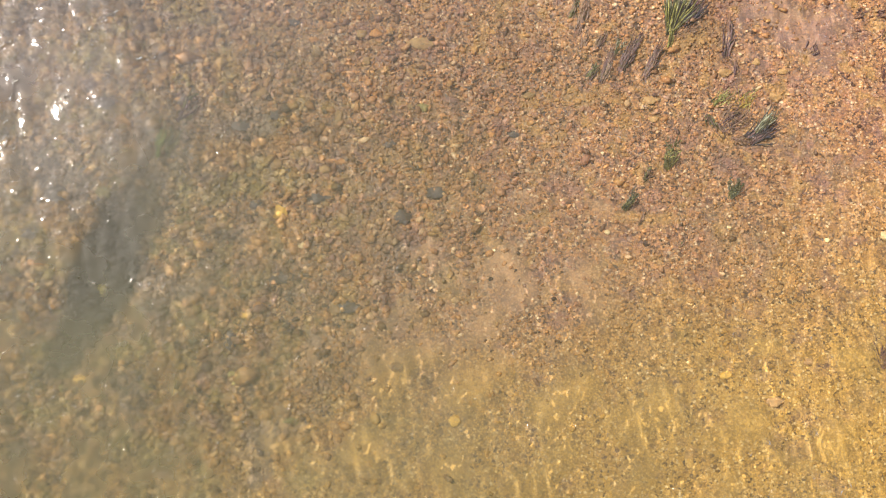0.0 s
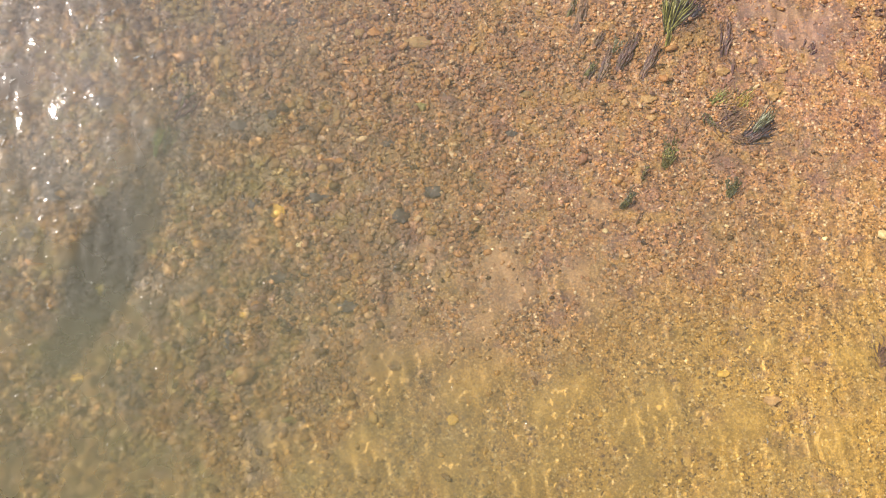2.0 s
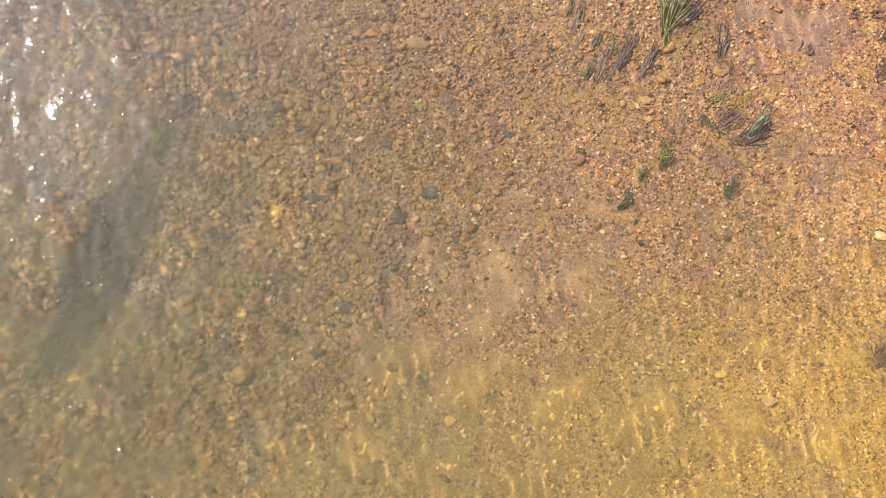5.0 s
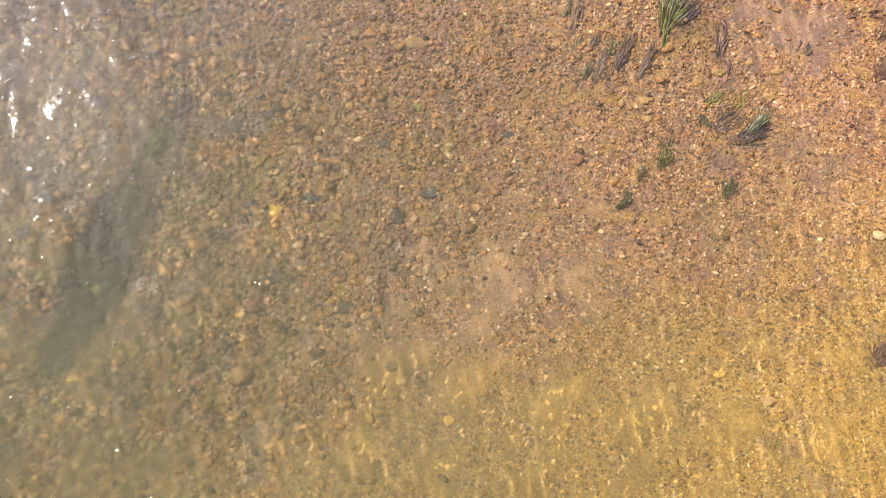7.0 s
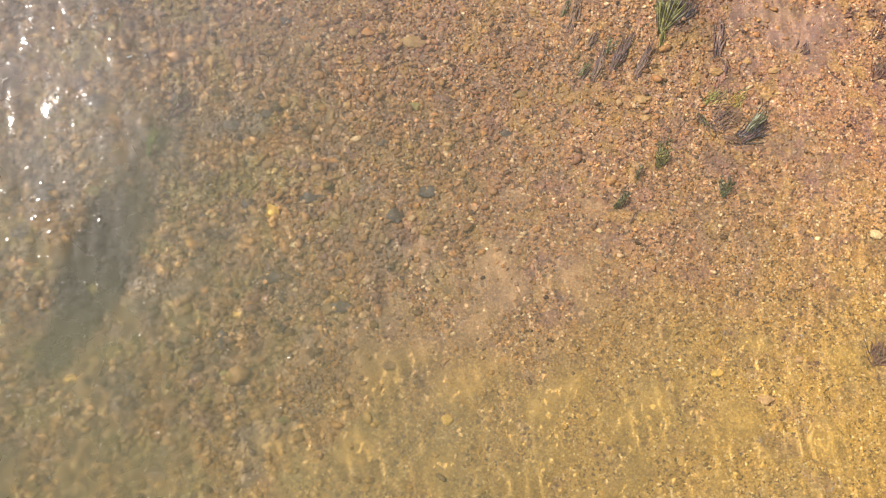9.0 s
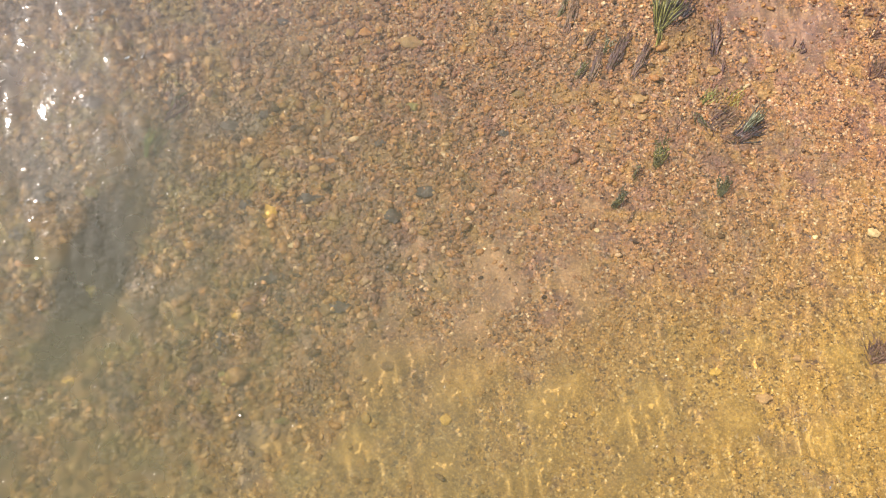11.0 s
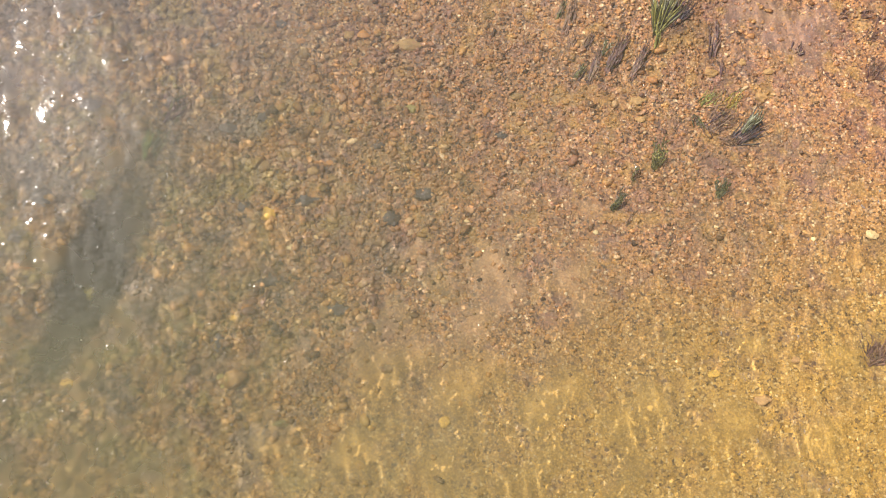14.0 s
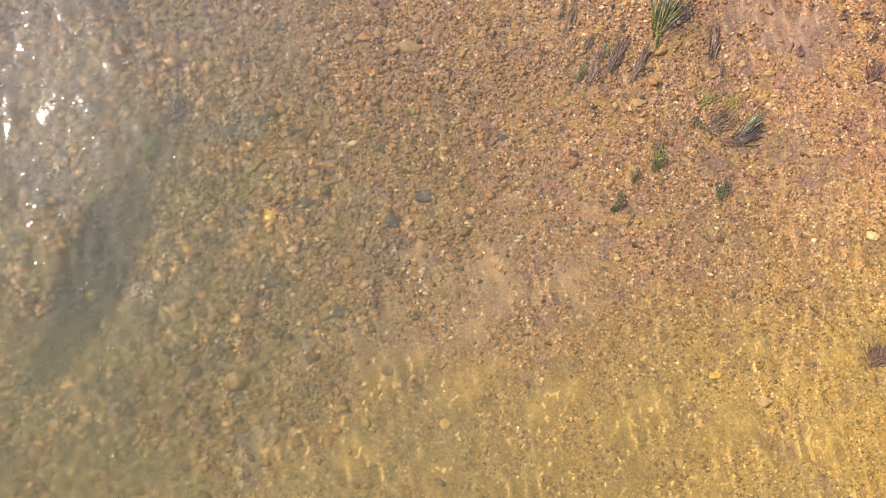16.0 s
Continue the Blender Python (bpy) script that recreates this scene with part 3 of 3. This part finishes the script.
def sprig(base, x0, y0, x1, y1, stems, foot, fan, rise, mats, size=0.018):
    """Leafy stems under base: each a thin shoot with short leaves set on both sides of it."""
    at = base.location
    run = Vector((x1 - x0, y1 - y0, 0))
    side = Vector((-run.y, run.x, 0)).normalized()
    for k in range(stems):
        root = Vector((x0 + random.uniform(-1, 1) * foot, y0 + random.uniform(-1, 1) * foot, 0))
        tip = root + run * random.uniform(0.6, 1.1) + side * random.gauss(0, 0.5) * fan
        root.z, tip.z = depth_at(root.x, root.y) - 0.002, depth_at(tip.x, tip.y) + 0.006
        high = rise * random.uniform(0.6, 1.1)
        part("stem", blade(root - at, tip - at, high, 0.0035, mats[-1], random.uniform(-0.01, 0.01)), base)
        for j in range(9):
            u = 0.15 + 0.85 * j / 8
            foot_at = root.lerp(tip, u) + Vector((0, 0, high * math.sin(min(1.0, u * 1.25) * math.pi / 2) * (1 - 0.25 * u)))
            way = (run.normalized() + side * random.choice((-1, 1)) * random.uniform(0.4, 1.1)).normalized() * size * random.uniform(0.6, 1.2)
            part("leaf", blade(foot_at - at, foot_at + way - at, random.uniform(0, 0.006), size * 0.3, random.choice(mats), 0.0), base)


def weed(name, x0, y0, label):
    """An Empty at the foot of a plant, to which its leaves are added."""
    base = new(name)
    base.location = (x0, y0, depth_at(x0, y0))
    return tagged(base, label, "water weed", "weeds in the stream")


def crown(base, size):
    knot = part("root_crown", stone_mesh("root_crown", random.randint(1, 60), MAT_ROOT, 0.6), base)
    knot.scale = (size * 2.6, size * 2.2, size * 1.2)


# the tall tuft that reaches the surface: a narrow stalk that fans out
tuft = weed("water_weed", 1.066, 1.57, "bright green ribbon-leaved weed tuft reaching the surface")
bundle(tuft, 1.062, 1.55, 1.085, 1.69, 9, 0.006, 0.012, 0.05, 0.005, [MAT_DULL, MAT_GREEN], 1.1)
bundle(tuft, 1.070, 1.63, 1.110, 1.86, 34, 0.014, 0.11, 0.11, 0.0055, [MAT_GREEN, MAT_DULL, MAT_BLACK, MAT_PALE], 1.25)
bundle(tuft, 1.068, 1.64, 1.165, 1.84, 28, 0.012, 0.06, 0.08, 0.0055, [MAT_GREEN, MAT_DULL, MAT_SLATE, MAT_PALE], 1.2)
bundle(tuft, 1.066, 1.66, 1.065, 1.82, 10, 0.010, 0.05, 0.10, 0.005, [MAT_GREEN, MAT_DULL], 1.15)
# low dark leaves laid in place of the tuft's shadow
bundle(tuft, 1.135, 1.665, 1.245, 1.815, 50, 0.020, 0.06, 0.02, 0.006, [MAT_BLACK, MAT_BLACK, MAT_DUSK], 1.15)
crown(tuft, 0.014)

# leafy green tufts in the gravel: foot, tip, stems, fan, rise, leaf kinds, label
for x0, y0, x1, y1, stems, fan, rise, mats, label in (
        (1.028, 0.972, 1.072, 1.100, 7, 0.035, 0.075, [MAT_GREEN, MAT_DULL, MAT_DULL], "green leafy weed tuft rooted in gravel"),
        (0.926, 0.925, 0.948, 0.982, 3, 0.016, 0.035, [MAT_DULL, MAT_BROWN], "small faded green weed tuft rooted in gravel"),
        (0.826, 0.786, 0.870, 0.852, 6, 0.026, 0.05, [MAT_SLATE, MAT_DULL], "small dull green weed tuft in gravel"),
        (1.312, 0.835, 1.346, 0.908, 7, 0.034, 0.04, [MAT_SLATE, MAT_DULL], "dark bluish green low weed tuft in gravel")):
    tuft = weed("water_weed", x0, y0, label)
    sprig(tuft, x0, y0, x1, y1, stems, 0.009, fan, rise, mats)
    bundle(tuft, x0, y0, x1, y1, stems * 2, 0.010, fan, rise * 0.8, 0.004, mats, 1.1)
    crown(tuft, 0.009)

# thin single shoots: foot, tip, leaves, rise, leaf kinds, label
for x0, y0, x1, y1, leaves, rise, mats, label in (
        (0.868, 0.845, 0.886, 0.915, 3, 0.04, [MAT_SLATE], "thin dark weed shoot in gravel"),
        (1.074, 1.085, 1.088, 1.140, 4, 0.05, [MAT_DULL], "thin dull green weed shoot in gravel"),
        (0.895, 0.712, 0.938, 0.805, 6, 0.025, [MAT_BROWN, MAT_WISP], "sparse brown weed shoot in gravel"),
        (1.068, 0.604, 1.108, 0.692, 5, 0.03, [MAT_DULL, MAT_BROWN], "thin dull weed shoot in gravel"),
        (1.628, 0.838, 1.655, 0.890, 3, 0.02, [MAT_BROWN, MAT_DUSK], "thin brown weed shoot in gravel"),
        (0.998, 1.122, 1.012, 1.172, 7, 0.015, [MAT_WISP, MAT_DUSK], "low violet-brown weed strands in gravel"),
        (1.132, 1.135, 1.145, 1.225, 4, 0.025, [MAT_WISP, MAT_BROWN], "thin brown weed stems in gravel"),
        (2.085, 1.640, 2.120, 1.755, 3, 0.03, [MAT_BROWN, MAT_DUSK], "thin dark weed stem in the shallows")):
    shoot = weed("water_weed", x0, y0, label)
    bundle(shoot, x0, y0, x1, y1, leaves, 0.006, 0.014, rise, 0.0042, mats, 1.1)
    crown(shoot, 0.005)

# weeds of the deeper water
tall = weed("water_weed", -1.372, 1.065, "long green weed strands in the deeper silted water")
bundle(tall, -1.372, 1.065, -1.322, 1.235, 7, 0.008, 0.028, 0.10, 0.007, [MAT_FRESH, MAT_GREEN], 1.1)
bundle(tall, -1.345, 1.090, -1.288, 1.235, 16, 0.03, 0.05, 0.06, 0.008, [MAT_SLATE, MAT_DULL], 1.1)
silted = weed("water_weed", -1.255, 1.295, "dark silted weed patch in the deeper water")
bundle(silted, -1.255, 1.295, -1.190, 1.40, 16, 0.05, 0.09, 0.03, 0.009, [MAT_DULL, MAT_BROWN, MAT_DUSK], 1.2)
crown(tall, 0.012)
crown(silted, 0.012)

# weed strands along the current, mostly standing in for violet shadows: foot, tip, leaves, fan, rise, leaf kinds
for x0, y0, x1, y1, leaves, fan, rise, mats in (
        (0.684, 1.418, 0.722, 1.486, 14, 0.026, 0.03, [MAT_DULL, MAT_DUSK]), (0.738, 1.395, 0.805, 1.570, 22, 0.030, 0.03, [MAT_WISP, MAT_BROWN, MAT_DUSK]),
        (0.835, 1.440, 0.925, 1.625, 46, 0.046, 0.045, [MAT_DUSK, MAT_DUSK, MAT_BROWN]), (0.938, 1.405, 1.030, 1.585, 30, 0.030, 0.04, [MAT_DUSK, MAT_BROWN]),
        (0.640, 1.640, 0.695, 1.830, 18, 0.032, 0.03, [MAT_WISP, MAT_BROWN]), (0.664, 1.560, 0.668, 1.640, 9, 0.022, 0.02, [MAT_WISP, MAT_BROWN]),
        (0.730, 1.560, 0.772, 1.650, 14, 0.022, 0.025, [MAT_WISP, MAT_BROWN, MAT_DUSK]), (0.608, 1.715, 0.642, 1.830, 10, 0.022, 0.03, [MAT_WISP, MAT_DULL])):
    strands = weed("silted_weed", x0, y0, "brown and violet weed strands, mostly in place of weed shadows")
    bundle(strands, x0, y0, x1, y1, round(1.3 * leaves), 0.013, 0.55 * fan, 0.5 * rise, 0.008, mats, 1.15)
    crown(strands, 0.006)
green = weed("silted_weed", 0.812, 1.530, "pale green weed sprig among brown strands")
sprig(green, 0.812, 1.530, 0.846, 1.588, 5, 0.008, 0.026, 0.06, [MAT_PALE, MAT_SLATE, MAT_DULL], 0.016)

# violet-brown strands flattened on the silt
for x0, y0, x1, y1, leaves, fan in ((1.328, 1.510, 1.352, 1.690, 26, 0.035), (1.378, 1.425, 1.366, 1.495, 16, 0.035), (1.712, 1.515, 1.734, 1.568, 14, 0.028)):
    strands = weed("silted_weed", x0, y0, "violet-brown weed strands flattened on the silt")
    bundle(strands, x0, y0, x1, y1, leaves, 0.016, 0.7 * fan, 0.012, 0.008, [MAT_DUSK, MAT_DUSK, MAT_WISP, MAT_BROWN], 1.2)
    crown(strands, 0.006)

# brown tufts in the shallows
for x0, y0, x1, y1, leaves, foot, fan, label in (
        (1.945, 0.095, 1.985, 0.185, 70, 0.035, 0.08, "dark brown weed tuft at the shallow shore"), (2.055, 1.395, 2.095, 1.470, 55, 0.028, 0.06, "dark violet-brown weed tuft in shallow gravel"),
        (2.062, 1.585, 2.090, 1.622, 30, 0.018, 0.035, "small dark brown weed tuft in shallow gravel"), (2.040, 1.700, 2.080, 1.725, 22, 0.016, 0.035, "small dark brown weed tuft in shallow gravel"),
        (1.945, 1.700, 1.980, 1.722, 16, 0.012, 0.025, "small dark brown weed tuft in shallow gravel")):
    tuft = weed("silted_weed", x0, y0, label)
    bundle(tuft, x0, y0, x1, y1, leaves, foot, fan, 0.025, 0.0035, [MAT_BROWN, MAT_DUSK, MAT_WISP], 1.1)
    crown(tuft, 0.008)

# the round clump: a hummock of roots with leaves all round it
clump = weed("weed_clump", 1.382, 1.226, "round weed clump with green and yellowing leaves on a root hummock")
mat_ob = part("root_mat", stone_mesh("root_mat", 91, MAT_ROOT, 0.7), clump, "reddish brown bare hummock of roots")
mat_ob.scale = (0.15, 0.10, 0.010)
mat_ob.location.z = -0.001
# foot, tip, leaves, spread of the feet, fan, rise, width, kinds
for spec in ((1.258, 1.283, 1.296, 1.350, 16, 0.018, 0.035, 0.045, 0.0042, [MAT_GREEN, MAT_DULL, MAT_GREEN]),
             (1.305, 1.285, 1.330, 1.340, 12, 0.018, 0.03, 0.035, 0.004, [MAT_GOLD, MAT_WISP, MAT_GREEN]),
             (1.395, 1.272, 1.428, 1.335, 24, 0.034, 0.05, 0.04, 0.0045, [MAT_GOLD, MAT_GOLD, MAT_GREEN]),
             (1.228, 1.235, 1.262, 1.155, 14, 0.010, 0.02, 0.02, 0.004, [MAT_DULL, MAT_DUSK]),
             (1.262, 1.190, 1.320, 1.130, 12, 0.014, 0.02, 0.015, 0.004, [MAT_DUSK, MAT_BROWN]),
             (1.450, 1.140, 1.522, 1.238, 26, 0.024, 0.05, 0.06, 0.005, [MAT_DULL, MAT_SLATE, MAT_BLACK, MAT_PALE]),
             # low dark leaves laid in place of the clump's shadow
             (1.410, 1.098, 1.520, 1.190, 84, 0.024, 0.055, 0.022, 0.006, [MAT_BLACK, MAT_DUSK]),
             (1.330, 1.112, 1.430, 1.092, 12, 0.014, 0.02, 0.014, 0.005, [MAT_BROWN, MAT_ROOT]),
             (1.300, 1.165, 1.455, 1.290, 18, 0.030, 0.06, 0.02, 0.0038, [MAT_WISP, MAT_BROWN, MAT_DUSK]),
             (1.310, 1.240, 1.400, 1.200, 14, 0.035, 0.06, 0.015, 0.0038, [MAT_WISP, MAT_BROWN])):
    bundle(clump, *spec)

# the rippled surface gathers the sun's light into bright lines on all that lies under it
for ob in scene.objects:
    if ob.type == "MESH" and ob is not water:
        ob.cycles.is_caustics_receiver = True
